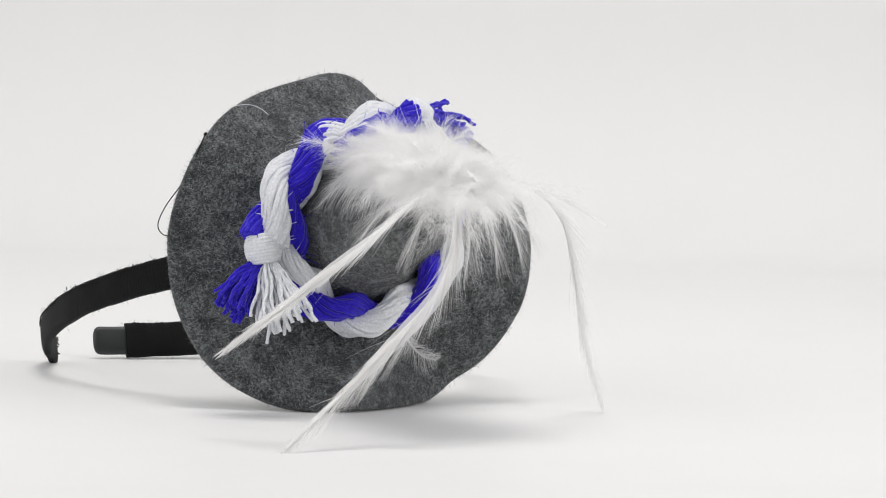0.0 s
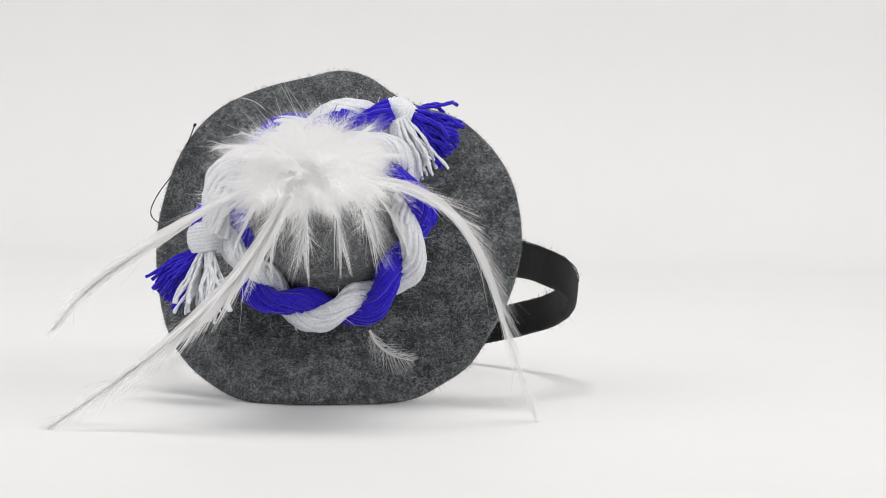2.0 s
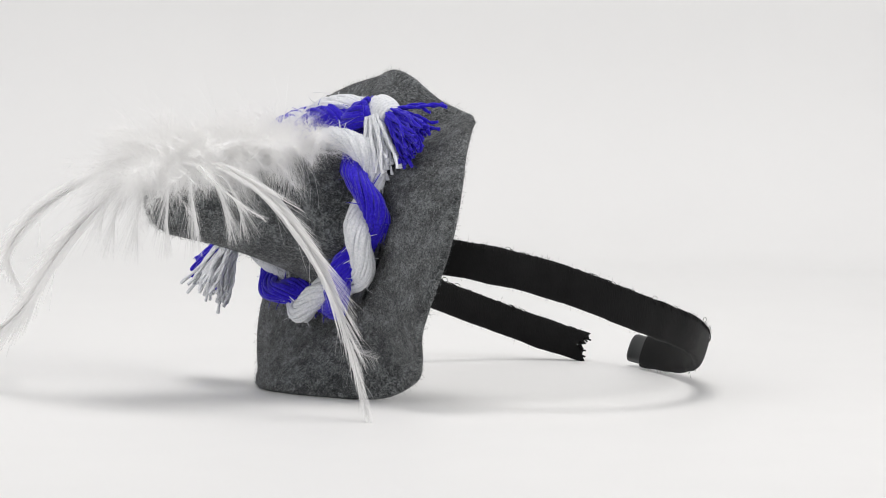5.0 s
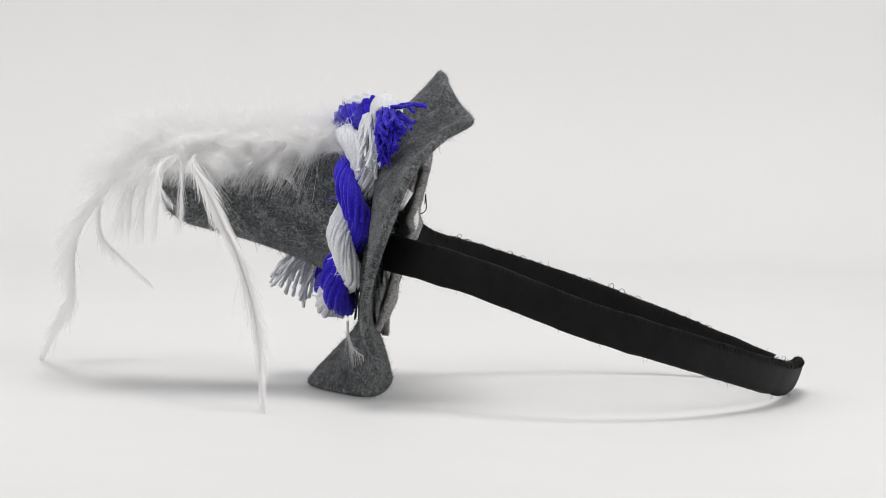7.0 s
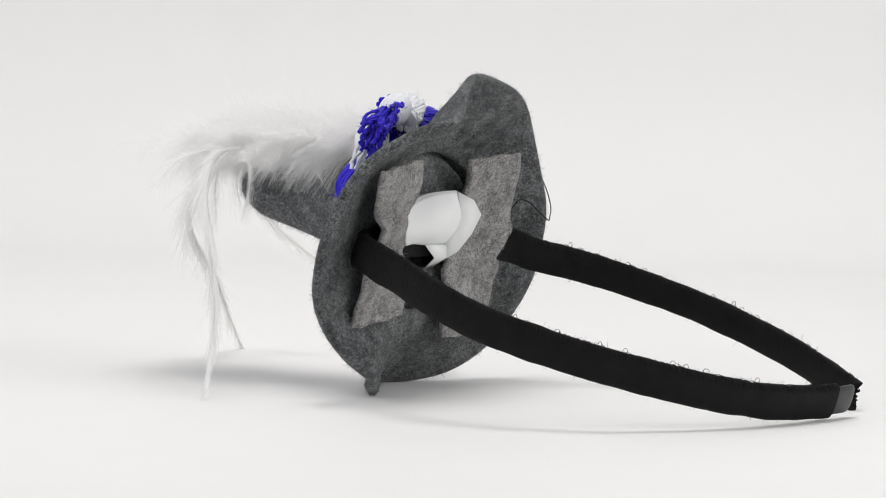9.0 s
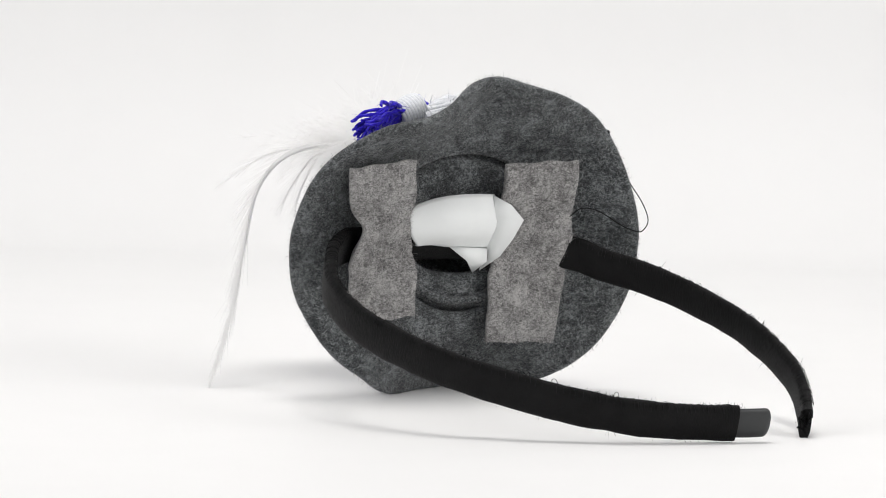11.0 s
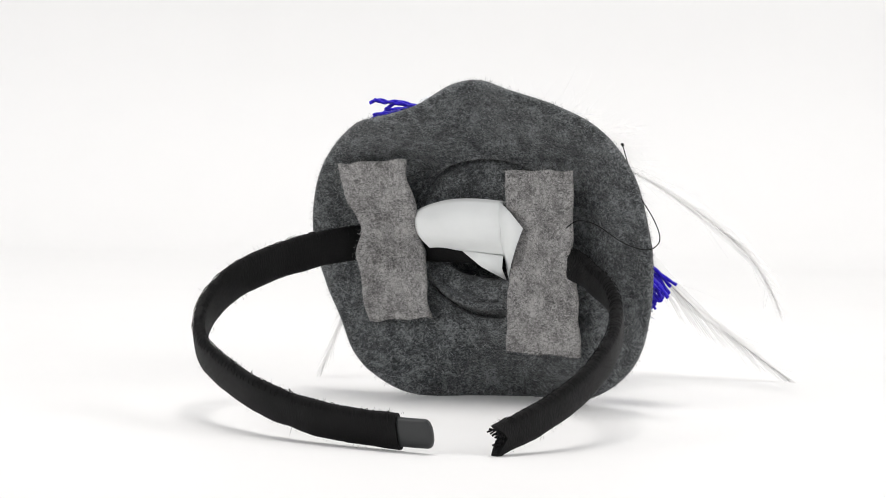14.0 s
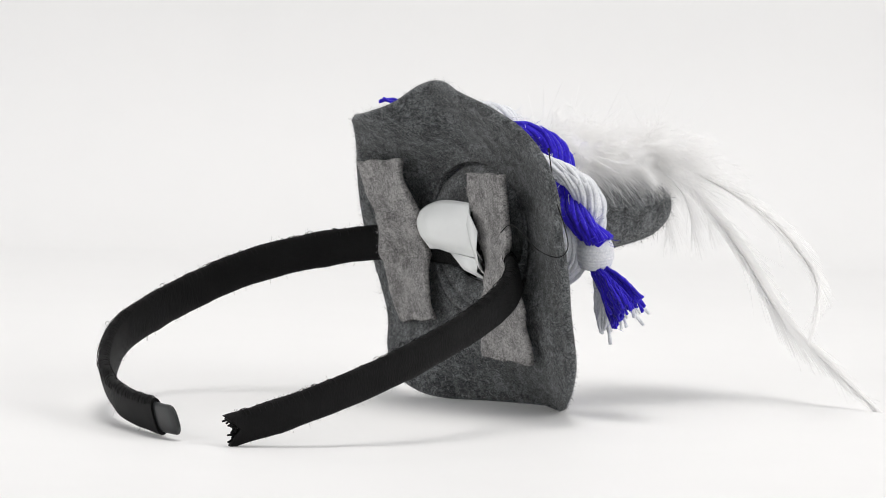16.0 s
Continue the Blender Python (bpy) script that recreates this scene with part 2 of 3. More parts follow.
# ---- twisted wool cord ----
def strand(parent, name, path, phase, pitch, thick, yarns, mat, label):
    """One of two strands of a twisted cord of that thickness, laid up of yarns."""
    p = np.asarray(path)
    tan = np.gradient(p, axis=0)
    tan /= np.linalg.norm(tan, axis=1)[:, None]
    length = np.concatenate([[0], np.cumsum(np.linalg.norm(np.diff(p, axis=0), axis=1))])
    ref = np.array([0.0, -1.0, 0.0])
    u = ref - tan * (tan @ ref)[:, None]
    u /= np.linalg.norm(u, axis=1)[:, None]
    w = np.cross(tan, u)
    ph = phase - 2 * math.pi * length / pitch
    loose = 1 + 0.07 * np.sin(length / 6.1 + phase) + 0.05 * np.sin(length / 2.7)
    centre = p + 0.44 * thick * (u * np.cos(ph)[:, None] + w * np.sin(ph)[:, None])
    s = Shape()
    s.tube(centre, thick * 0.47 * loose, 10)
    for layer, count, size in ((0.45, yarns, 0.125), (0.5, yarns, 0.105)):
        for j in range(count):
            b = thick * layer * (0.93 + 0.14 * rng.random()) * loose
            q = 2 * math.pi * (j + rng.random() * 0.7) / count + 2 * math.pi * length / (pitch * (1.5 + 0.5 * rng.random()))
            jig = thick * 0.04 * np.sin(length / (1.2 + rng.random()) + j * 2.1)
            line = centre + (b + jig)[:, None] * (u * np.cos(q)[:, None] + w * np.sin(q)[:, None])
            s.tube(line, thick * size, 5)
    for j in range(int(length[-1] * 7)):
        i = int(rng.integers(len(p)))
        d = rng.normal(size=3)
        d /= np.linalg.norm(d)
        r = centre[i] + d * thick * 0.5
        d = d * 0.7 + rng.normal(size=3) * 0.8
        c = rng.normal(size=3)
        s.ribbon([r, r + d * 0.8, r + d * 1.5 + c * 0.5], 0.09, np.cross(d, c))
    part(name, s, mat, parent, label)


def build_cord(name, ctrl, n, phase, pitch, thick, label, closed=False):
    path = spline(ctrl, n, closed)
    if closed:
        path = np.vstack([path, path[:1]])
    core_shape = Shape()
    core_shape.tube(path, thick * 0.2, 6)
    core = part(name, core_shape, WHITE, hat, label)
    strand(core, "blue_strand", path, phase, pitch, thick, 15, BLUE, "royal blue wool strand")
    strand(core, "white_strand", path, phase + math.pi, pitch, thick, 15, WHITE, "white wool strand")


RING = [(-22 + 26.5 * math.cos(a), -20.5 + 2.6 * math.cos(a) + 2.0 * math.sin(a), 56.5 + 27 * math.sin(a)) for a in np.radians(np.arange(0, 360, 30))]
build_cord("cord", RING, 300, 2.45, 33.7, 6.6, "blue and white twisted wool cord round the crown", True)
END = [(-6, -9.5, 87.6), (-14, -12.5, 86.8), (-25, -16.5, 84.6), (-36, -19.5, 80.2), (-46, -22.5, 73), (-53, -25.5, 63.5), (-57, -28, 53)]
END_LENGTH = float(np.sum(np.linalg.norm(np.diff(spline(END, 200), axis=0), axis=1)))
build_cord("cord", END, 200, 2 * math.pi * (END_LENGTH - 28) / 38, 38.0, 7.2,
           "blue and white cord end over the brim")


def wrap_knot(name, at, axis, r, mat, label):
    """A few turns of yarn wound tight round the cord."""
    s = Shape()
    ax = np.array(axis, float)
    ax /= np.linalg.norm(ax)
    u = np.cross(ax, (0.2, 0.9, 0.3))
    u /= np.linalg.norm(u)
    w = np.cross(ax, u)
    at = np.array(at, float)
    a = np.linspace(0, 2 * math.pi * 9, 260)
    h = np.linspace(-4.2, 4.2, 260)
    rr = r * (1 - 0.25 * (h / 4.2) ** 2)
    s.tube(at + h[:, None] * ax + rr[:, None] * (u * np.cos(a)[:, None] + w * np.sin(a)[:, None]), 0.8, 6)
    s.tube([at - ax * 4, at, at + ax * 4], r * 0.85, 10)
    return part(name, s, mat, hat, label)


def tassel(at, way, spread, length, mat, count, parent, label, droop=3.0, curl=0.8):
    s = Shape()
    at, way = np.array(at, float), np.array(way, float)
    way /= np.linalg.norm(way)
    u = np.cross(way, (0.1, 0.95, 0.2))
    u /= np.linalg.norm(u)
    w = np.cross(way, u)
    for j in range(count):
        a, q = rng.random() * 2 * math.pi, math.sqrt(rng.random())
        d = way + spread * q * (u * math.cos(a) + 0.6 * w * math.sin(a))
        ln = length * (0.72 + 0.33 * rng.random())
        t = np.linspace(0, 1, 22)
        pts = at + 2.2 * q * (u * math.cos(a) + w * math.sin(a)) + t[:, None] * d * ln
        pts[:, 2] -= droop * t ** 2
        f1, f2 = rng.random(2) * 6
        far = np.hypot(pts[:, 0] + 22, pts[:, 2] - 55)
        pts[:, 1] = np.minimum(pts[:, 1], -11.5 + 0.9 * np.maximum(0, far - 34))
        pts += curl * t[:, None] * (u * np.sin(t * 9 + f1)[:, None] + w * np.cos(t * 7 + f2)[:, None])
        tw = np.linspace(0, ln * 0.9, 22) + f1
        for k in (0, math.pi):
            s.tube(pts + 0.2 * (u * np.cos(tw + k)[:, None] + w * np.sin(tw + k)[:, None]), 0.42 * (0.9 + 0.2 * rng.random()), 5)
        for k in range(7):
            i = int(rng.integers(4, 22))
            d = rng.normal(size=3)
            s.ribbon([pts[i], pts[i] + d * 0.7, pts[i] + d * 1.1 + rng.normal(size=3) * 0.3], 0.08, np.cross(d, way))
    part("tassel", s, mat, parent, label)


knot_l = wrap_knot("knot", (-57, -28, 50.5), (0.15, -0.1, -1), 5.0, WHITE, "white yarn knot at the cord's end")
tassel((-58, -28, 46), (-0.7, -0.3, -0.64), 0.36, 15.5, BLUE, 66, knot_l, "blue yarn tassel", curl=0.5)
tassel((-56, -30, 46), (0.06, -0.55, -0.8), 0.55, 18, WHITE, 38, knot_l, "frayed white yarn tassel")
knot_r = wrap_knot("knot", (-2.6, -8.6, 89.0), (1, 0.1, -0.45), 4.0, WHITE, "white yarn knot at the cord's end")
tassel((-0.2, -8.8, 88.6), (0.86, 0.22, -0.42), 0.36, 16, BLUE, 85, knot_r, "blue yarn tassel", droop=2.0)
tassel((0.5, -7.5, 88), (0.74, 0.9, 0.02), 0.3, 18, BLUE, 12, knot_r, "blue yarn tassel end")
tassel((-2.2, -13.2, 87.6), (0.42, 0.02, -1), 0.46, 16.5, WHITE, 60, knot_r, "white yarn tassel")


# ---- feathers ----
def feather(ctrl, vane, label, barbs=300, side=(0, 0, 1), lean=0.72, split=0.12, width=0.34, bare=0.05, cup=0.3, blade=0.0, solid=1.0):
    """A shaft with barbs on both sides; vane is the longest barb, split the share of stray ones."""
    path = spline(ctrl, 70)
    tan = np.gradient(path, axis=0)
    tan /= np.linalg.norm(tan, axis=1)[:, None]
    side = np.array(side, float)
    s = Shape()
    s.tube(path, np.linspace(0.5, 0.1, 70), 6)
    shaft = part("feather", s, FEATHER, hat, label)
    v = Shape()
    for sg in (-1, 1):
        clump = 0.0
        for j in range(barbs):
            k = bare + (1 - bare) * (j + rng.random()) / barbs
            i = min(68, int(k * 69))
            t = tan[i]
            w = np.cross(t, side)
            w /= np.linalg.norm(w) + 1e-9
            up = np.cross(w, t)
            if rng.random() < 0.09:
                clump = (rng.random() - 0.5) * 0.3
            shape = min(1.0, 0.5 + 2.0 * k) * min(1.0, ((1.04 - k) / 0.5)) ** 0.6
            ln = vane * shape * (0.88 + 0.16 * rng.random())
            e = max(0.1, 1 - lean + clump * 0.5)
            out = sg * w * e + t * lean + up * (cup * e + 0.05 * rng.normal() + clump * 0.25)
            if rng.random() < split:
                out += sg * w * 0.5 * rng.random() + up * 0.7 * (rng.random() - 0.5)
                ln *= 0.9
            out /= np.linalg.norm(out)
            r = np.linspace(0, 1, 5)
            pts = path[i] + r[:, None] * out * ln + (r ** 2)[:, None] * (t * ln * 0.15 - np.array([0, 0, 0.06 * ln]))
            v.ribbon(pts, width, t * 0.8 + up * 0.6 if j % 2 else w * 0.8 + up * 0.6)
    if blade:
        rows = []
        for k in np.linspace(0.03, 0.03 + 0.95 * solid, 150):
            i = min(68, int(k * 69))
            t = tan[i]
            c = path[i] + (path[i + 1] - path[i]) * (k * 69 - i)
            w = np.cross(t, side)
            w /= np.linalg.norm(w) + 1e-9
            up = np.cross(w, t)
            half = blade * min(1.0, 0.55 + 1.6 * k) * min(1.0, (1.03 - k) / 0.55) ** 0.75
            if solid < 1:
                half *= min(1.0, (0.03 + 0.95 * solid - k) / 0.2 + 0.02)
            row = []
            for q in (-1, -0.7, -0.35, 0, 0.35, 0.7, 1):
                tip = 1 + (0.02 * rng.normal() if abs(q) == 1 else 0)
                row.append(c + w * q * half * tip + up * (cup * abs(q) * half * 0.8 - 0.12) + t * abs(q) * half * 1.6 + up * 0.12 * noise.noise(Vector((k * 25, q * 2, blade))))
            rows.append(row)
        v.grid(rows)
    part("vane", v, FEATHER, shaft, "white feather barbs", False)


feather([(-18, -70, 74), (-24, -80, 73), (-36, -90, 67.5), (-48, -97, 60), (-60, -99.5, 52), (-75, -98, 40.5), (-88.5, -86, 27)], 17, "long white feather curving aside", 420, (0.4, 0.6, 0.7), 0.91, 0.03, 0.3, blade=2.6)
feather([(-16, -72, 74), (-19, -86, 68.5), (-24, -98, 56), (-32, -104, 43.7), (-47, -106, 28.5), (-64, -112, 14.6), (-80.5, -118, 2.2)], 18, "long white feather drooping to the table", 620, (0.5, -0.8, 0.3), 0.87, 0.04, 0.3, blade=2.6, solid=0.85)
feather([(-6, -66, 74), (8, -66, 72.5), (19, -62, 67.5), (27, -57, 59), (33, -50, 46), (39, -44, 27), (47, -41, 4)], 17, "long white feather arching over the brim", 400, (0.8, -0.5, 0.4), 0.88, 0.05, 0.26, blade=2.0, solid=0.85)
feather([(-8, -70, 74), (4, -74, 73), (16, -76, 70), (26, -74, 65), (34, -70, 61)], 9, "white feather reaching sideways", 110, (0.1, -0.5, 0.9), 0.84, 0.3, 0.24)
for dx, dy, dz, ln in ((-14, -10, -24, 10), (-7, -11, -28, 11), (-1, -9, -27, 11), (6, -6, -25, 10), (12, -3, -24, 10), (-20, -2, -18, 9), (10, 8, -20, 9), (17, 2, -22, 9)):
    b = np.array([-13.0 + dx * 0.5, -72.0 + dy * 0.5, 72.0])
    feather([b, b + np.array([dx * 0.4, dy * 0.6, -2]), b + np.array([dx * 0.8, dy, dz * 0.45]), b + np.array([dx, dy * 1.05, dz * 0.72])], ln * 1.6,
            "short white feather hanging over the crown", 84, (0.2, -0.9, 0.3), 0.87, 0.1, 0.11)
feather([(-8.0, -18.5, 24.0), (-5.5, -18.2, 20), (-1, -16.5, 16.5), (4.4, -13.0, 14.8)], 6.5, "tiny white feather stuck to the brim", 60, (0, -1, 0), 0.55, 0.5, 0.2)


def off_crown(pts, gap=0.6):
    """Points pushed out of the crown, so that they lie on its felt."""
    y = pts[..., 1]
    order = np.argsort(CROWN[:, 0])
    depth, height, radius = CROWN[order, 0], CROWN[order, 1], CROWN[order, 2]
    ax, az = -22.0 - 2.5 * np.clip((-9 - y) / 68, 0, 1), np.interp(y, depth, height)
    need = np.interp(y, depth, radius, left=0.0, right=0.0) * 1.04 + gap
    dx, dz = pts[..., 0] - ax, pts[..., 2] - az
    far = np.hypot(dx, dz) + 1e-6
    push = np.where((y > -77.5) & (y < -12), np.maximum(1.0, need / far), 1.0)
    return np.stack([ax + dx * push, y, az + dz * push], axis=-1)


def unit(a):
    return a / (np.linalg.norm(a, axis=-1, keepdims=True) + 1e-9)


def barbs(s, spine, tan, count, reach, spread, width, curl, flat=None):
    """Fine soft barbs all along a spine, bending towards its tip."""
    q = rng.random(count) ** 0.85
    at = q * (len(spine) - 1.001)
    i = at.astype(int)
    root = spine[i] + (spine[i + 1] - spine[i]) * (at - i)[:, None]
    d = tan[i]
    o = rng.normal(size=(count, 3))
    if flat is not None:
        o = np.where(rng.random(count) < 0.5, -1.0, 1.0)[:, None] * unit(np.cross(d, flat)) + 0.3 * o
    o = unit(o - d * np.sum(o * d, axis=1)[:, None])
    o = unit(o * (spread * (1 - 0.55 * q))[:, None] + d * 0.75)
    ln = reach * (0.65 + 0.55 * rng.random(count)) * (1.1 - 0.45 * q)
    w = rng.normal(size=(count, 3))
    r = np.linspace(0, 1, 5)[None, :, None]
    pts = root[:, None] + r * (o * ln[:, None])[:, None] + r ** 2 * ((w * curl * ln[:, None]) + d * 0.2 * ln[:, None] + np.array([0, 0, -0.1]) * ln[:, None])[:, None]
    s.ribbons(off_crown(pts), width, np.cross(o, w))


def build_plume():
    """Soft white down lying along the top of the crown: overlapping downy feathers and small tufts."""
    s = Shape()
    t = np.linspace(0, 1, 12)[:, None]
    # downy feathers laid sideways over the top of the crown
    for c in range(150):
        k = rng.random()
        side = -1 if rng.random() < 0.56 else 1
        root = np.array([-17.0 + 4 * rng.normal(), -26 - 58 * k, 77.8 + 1.3 * rng.normal() - 4 * k])
        d = unit(np.array([side * (0.35 + 0.9 * rng.random()), -0.25 + 0.45 * rng.normal(), 0.42 + 0.32 * rng.normal()]))
        long = (12 + 8 * rng.random()) * (1.15 if side < 0 else 0.85) * (0.8 + 0.35 * math.sin(math.pi * k))
        spine = root + t * d * long + t ** 2 * (rng.normal(size=3) * 0.13 * long + np.array([0, -0.08 * long, -0.34 * long]))
        tan = unit(np.gradient(spine, axis=0))
        barbs(s, spine, tan, 300, 7.0, 1.35, 0.075, 0.2, np.array([0.0, 0.2, 1.0]) + 0.5 * rng.normal(size=3))
    # round tufts between them
    for c in range(240):
        k, a = rng.random(), rng.random() * 2 * math.pi
        if c < 180:
            root = np.array([-18.0 + 3.8 * rng.normal(), -24 - 60 * k, 78.0 + 1.2 * rng.normal() - 4.5 * k])
            d = np.array([math.cos(a), -0.3 + 0.5 * rng.normal(), 0.75 * abs(math.sin(a)) - 0.1])
        else:
            root = np.array([-14.0 + 7 * rng.normal(), -78 - 9 * k, 73.5 + 1.5 * rng.normal()])
            d = np.array([1.1 * math.cos(a), -0.35 + 0.4 * rng.normal(), 0.1 - 0.5 * rng.random()])
        d = unit(d)
        long = (11 + 7 * rng.random()) * (0.85 + 0.3 * math.sin(math.pi * k))
        spine = root + t * d * long + t ** 2 * (rng.normal(size=3) * 0.15 * long + np.array([0, -0.1 * long, -0.28 * long]))
        barbs(s, spine, unit(np.gradient(spine, axis=0)), 150, 6.5, 1.3, 0.08, 0.22)
    # the down that hides the tip of the crown
    for c in range(60):
        root = np.array([-17.0 + 6 * rng.normal(), -74 - 7 * rng.random(), 72.5 + 2 * rng.normal()])
        d = unit(np.array([0.55 * rng.normal(), -0.7 + 0.3 * rng.normal(), 0.45 + 0.35 * rng.normal()]))
        long = 9 + 6 * rng.random()
        spine = root + t * d * long + t ** 2 * (rng.normal(size=3) * 0.15 * long + np.array([0, 0, -0.3 * long]))
        barbs(s, spine, unit(np.gradient(spine, axis=0)), 150, 6.5, 1.3, 0.08, 0.22)
    # fine barbs that lie down over the crown's sides
    n = 3600
    side = np.where(rng.random(n) < 0.3, 1.0, -1.0)
    k = 0.3 + 0.67 * rng.random(n) ** 0.7
    turn = (0.5 + 0.95 * rng.random(n) ** 1.2) * side
    lift, slip, shift = 0.5 + 1.8 * rng.random(n), 2.5 * rng.normal(size=n) - 4.0, 1.2 * rng.normal(size=n)
    rows = np.clip((k * (len(CROWN) - 1) + 0.5).astype(int), 0, len(CROWN) - 1)
    q = CROWN[rows]
    pts = []
    for r in np.linspace(0, 1, 7):
        a = math.pi / 2 + turn * (0.15 + 0.85 * r)
        rad = q[:, 2] + 0.5 + lift * (0.4 + r * r)
        pts.append(np.stack([-22.0 - 2.5 * k + rad * np.cos(a), q[:, 0] + shift + slip * r * r, q[:, 1] + rad * np.sin(a)], axis=1))
    s.ribbons(off_crown(np.stack(pts, axis=1), 0.4), 0.17, rng.normal(size=(n, 3)))
    # a few long stray hairs
    n = 90
    k, a = rng.random(n), rng.random(n) * 2 * math.pi
    root = np.stack([np.full(n, -18.0), -30 - 48 * k, np.full(n, 78.0)], axis=1)
    d = unit(np.stack([np.cos(a), -0.3 + 0.5 * rng.normal(size=n), 0.9 * np.abs(np.sin(a)) - 0.1], axis=1))
    ln, w, r = (17 + 10 * rng.random(n))[:, None, None], rng.normal(size=(n, 1, 3)), np.linspace(0, 1, 6)[None, :, None]
    s.ribbons(root[:, None] + r * d[:, None] * ln + r ** 2 * (w * 0.1 * ln + np.array([0, 0, -0.1]) * ln), 0.2, np.cross(d, w[:, 0]))
    part("plume", s, DOWN, hat, "fluffy white down plume", False, "stuff")


build_plume()

# ---- headband ----
BAND = spline([(-61.8, 120, 7.4), (-51, 119.5, 7.3), (-29, 116.5, 8.2), (-12, 111.5, 10.4), (5.5, 103, 14.3), (26.4, 86.2, 21), (36, 69.8, 26.4),
               (41.2, 52.5, 31.9), (41, 35.5, 38), (35.6, 21, 42.6), (28, 6, 46), (18, -6.2, 48), (4, -8, 48.5), (-20, -8.4, 48.5),
               (-36, -7, 48), (-54.5, 0, 45.5), (-62.3, 5.5, 42.3), (-71.2, 15, 39.3), (-79.4, 28.5, 34.9), (-86.4, 48, 28.6), (-88.8, 66, 22.3),
               (-87.7, 84, 16.0), (-83.5, 98.5, 10.7), (-77.8, 111.5, 6.3)], 220)
UP = np.array([0.0, 0.327, 0.945])


def band_half(i):
    """Half the band's width; it narrows towards its torn end."""
    return 5.6 - 0.7 * min(1.0, max(0.0, (i - 135) / 40))


def band_section(i, half, thick, n=20, power=2.6):
    t = BAND[min(i + 1, len(BAND) - 1)] - BAND[max(i - 1, 0)]
    t /= np.linalg.norm(t)
    up = UP - t * (t @ UP)
    up /= np.linalg.norm(up)
    out = np.cross(t, up)
    ring = []
    for a in np.arange(n) * 2 * math.pi / n:
        c, q = math.cos(a), math.sin(a)
        ring.append(BAND[i] + up * half * math.copysign(abs(c) ** (2 / power), c) + out * thick * math.copysign(abs(q) ** (2 / power), q))
    return ring, t, up, out


def build_headband():
    s = Shape()
    first, last = 6, len(BAND) - 1
    rows = []
    for i in range(first, last + 1):
        wob = 1 + 0.07 * noise.noise(Vector((i * 0.21, 0, 5))) + 0.025 * noise.noise(Vector((i * 0.9, 3, 5)))
        rows.append(band_section(i, band_half(i) * wob, 1.9 * wob)[0])
    way = band_section(last, 5.6, 1.9)[1]
    for back in range(4):
        rows[-1 - back] = [p + way * (4.0 - back) * (0.95 * abs(math.cos(2 * math.pi * j / 20)) - 0.45 + (0.25 if 5 < j < 15 else 0)) for j, p in enumerate(rows[-1 - back])]
    s.grid(rows, closed=True)
    s.fan(rows[0], np.mean(rows[0], axis=0), True)
    s.fan(rows[-1], np.mean(rows[-1], axis=0) - way * 2.5)
    band = part("headband", s, SATIN, hat, "black satin covered headband")
    s = Shape()
    rows = [band_section(i, 4.6, 1.2)[0] for i in range(2, 12)]
    t0 = band_section(2, 4.6, 1.2)[1]
    c0 = np.mean(rows[0], axis=0)
    caps = [[c0 + (np.array(p) - c0) * q - t0 * o for p in rows[0]] for q, o in ((0.5, 2.0), (0.8, 1.5), (0.95, 0.8))]
    s.grid(caps + rows, closed=True)
    s.fan(caps[0], c0 - t0 * 2.2, True)
    part("plastic_tip", s, PLASTIC, band, "bare dark plastic end")
    s = Shape()
    for i in range(first + 2, last - 2):
        if rng.random() < 0.4:
            ring, t, up, out = band_section(i, 5.6, 1.9)
            b = BAND[i] + up * (band_half(i) - 0.2) + out * (rng.random() - 0.5) * 2
            h, ln = 0.35 + 1.7 * rng.random() ** 3, 0.5 + 1.1 * rng.random()
            q = np.linspace(0, math.pi, 7)
            s.tube([b + t * ln * (math.cos(a) * 0.8) + up * (h * math.sin(a) - 0.2) + out * 0.4 * math.sin(2 * a) for a in q], 0.085, 4)
    part("loose_stitches", s, SATIN, band, "frayed black threads along the band's edge", kind="stuff")
    s = Shape()
    ring, t, up, out = band_section(last, 5.4, 1.8)
    for j in range(50):
        b = BAND[last] + up * (rng.random() * 2 - 1) * 4.0 + out * (rng.random() * 2 - 1) * 1.4 - t * 1.0
        d = t + 0.45 * rng.normal(size=3)
        s.tube([b, b + d * 0.9, b + d * 1.5 + 0.4 * rng.normal(size=3)], 0.3, 4)
    part("frayed_end", s, SATIN, band, "ragged cloth end")
    s = Shape()
    for i in range(first + 1, last - 2):
        for shift in (0.5,):
            ring, t, up, out = band_section(i, 5.6, 1.9)
            c = BAND[i] + t * (shift * 2.1 + 0.3 * rng.normal()) + up * (band_half(i) - 1.8 + 0.15 * rng.normal())
            lean = 0.5 + 0.4 * rng.random()
            s.tube([c + out * 2.0 * math.cos(a) + up * 1.82 * math.sin(a) + t * lean * math.cos(a) for a in np.linspace(0.1, math.pi - 0.1, 6)], 0.1 + 0.04 * rng.random(), 4)
    part("stitching", s, SATIN, band, "coarse black overcast stitching along the edge")
    s = Shape()
    for j in range(4200):
        i = int(rng.integers(first, last))
        ring, t, up, out = band_section(i, 5.6, 1.9)
        e = 1 if rng.random() < 0.7 else -1
        p = BAND[i] + t * rng.normal() + up * e * (band_half(i) - 0.3 - 0.3 * rng.random()) + out * (rng.random() * 2 - 1) * 1.5
        d = up * e * 0.6 + rng.normal(size=3) * 0.6
        c = rng.normal(size=3)
        ln = 0.4 + 0.8 * rng.random() ** 2
        s.ribbon([p, p + d * ln * 0.6, p + d * ln + c * 0.3 * ln], 0.09, np.cross(d, c) / (np.linalg.norm(np.cross(d, c)) + 1e-9))
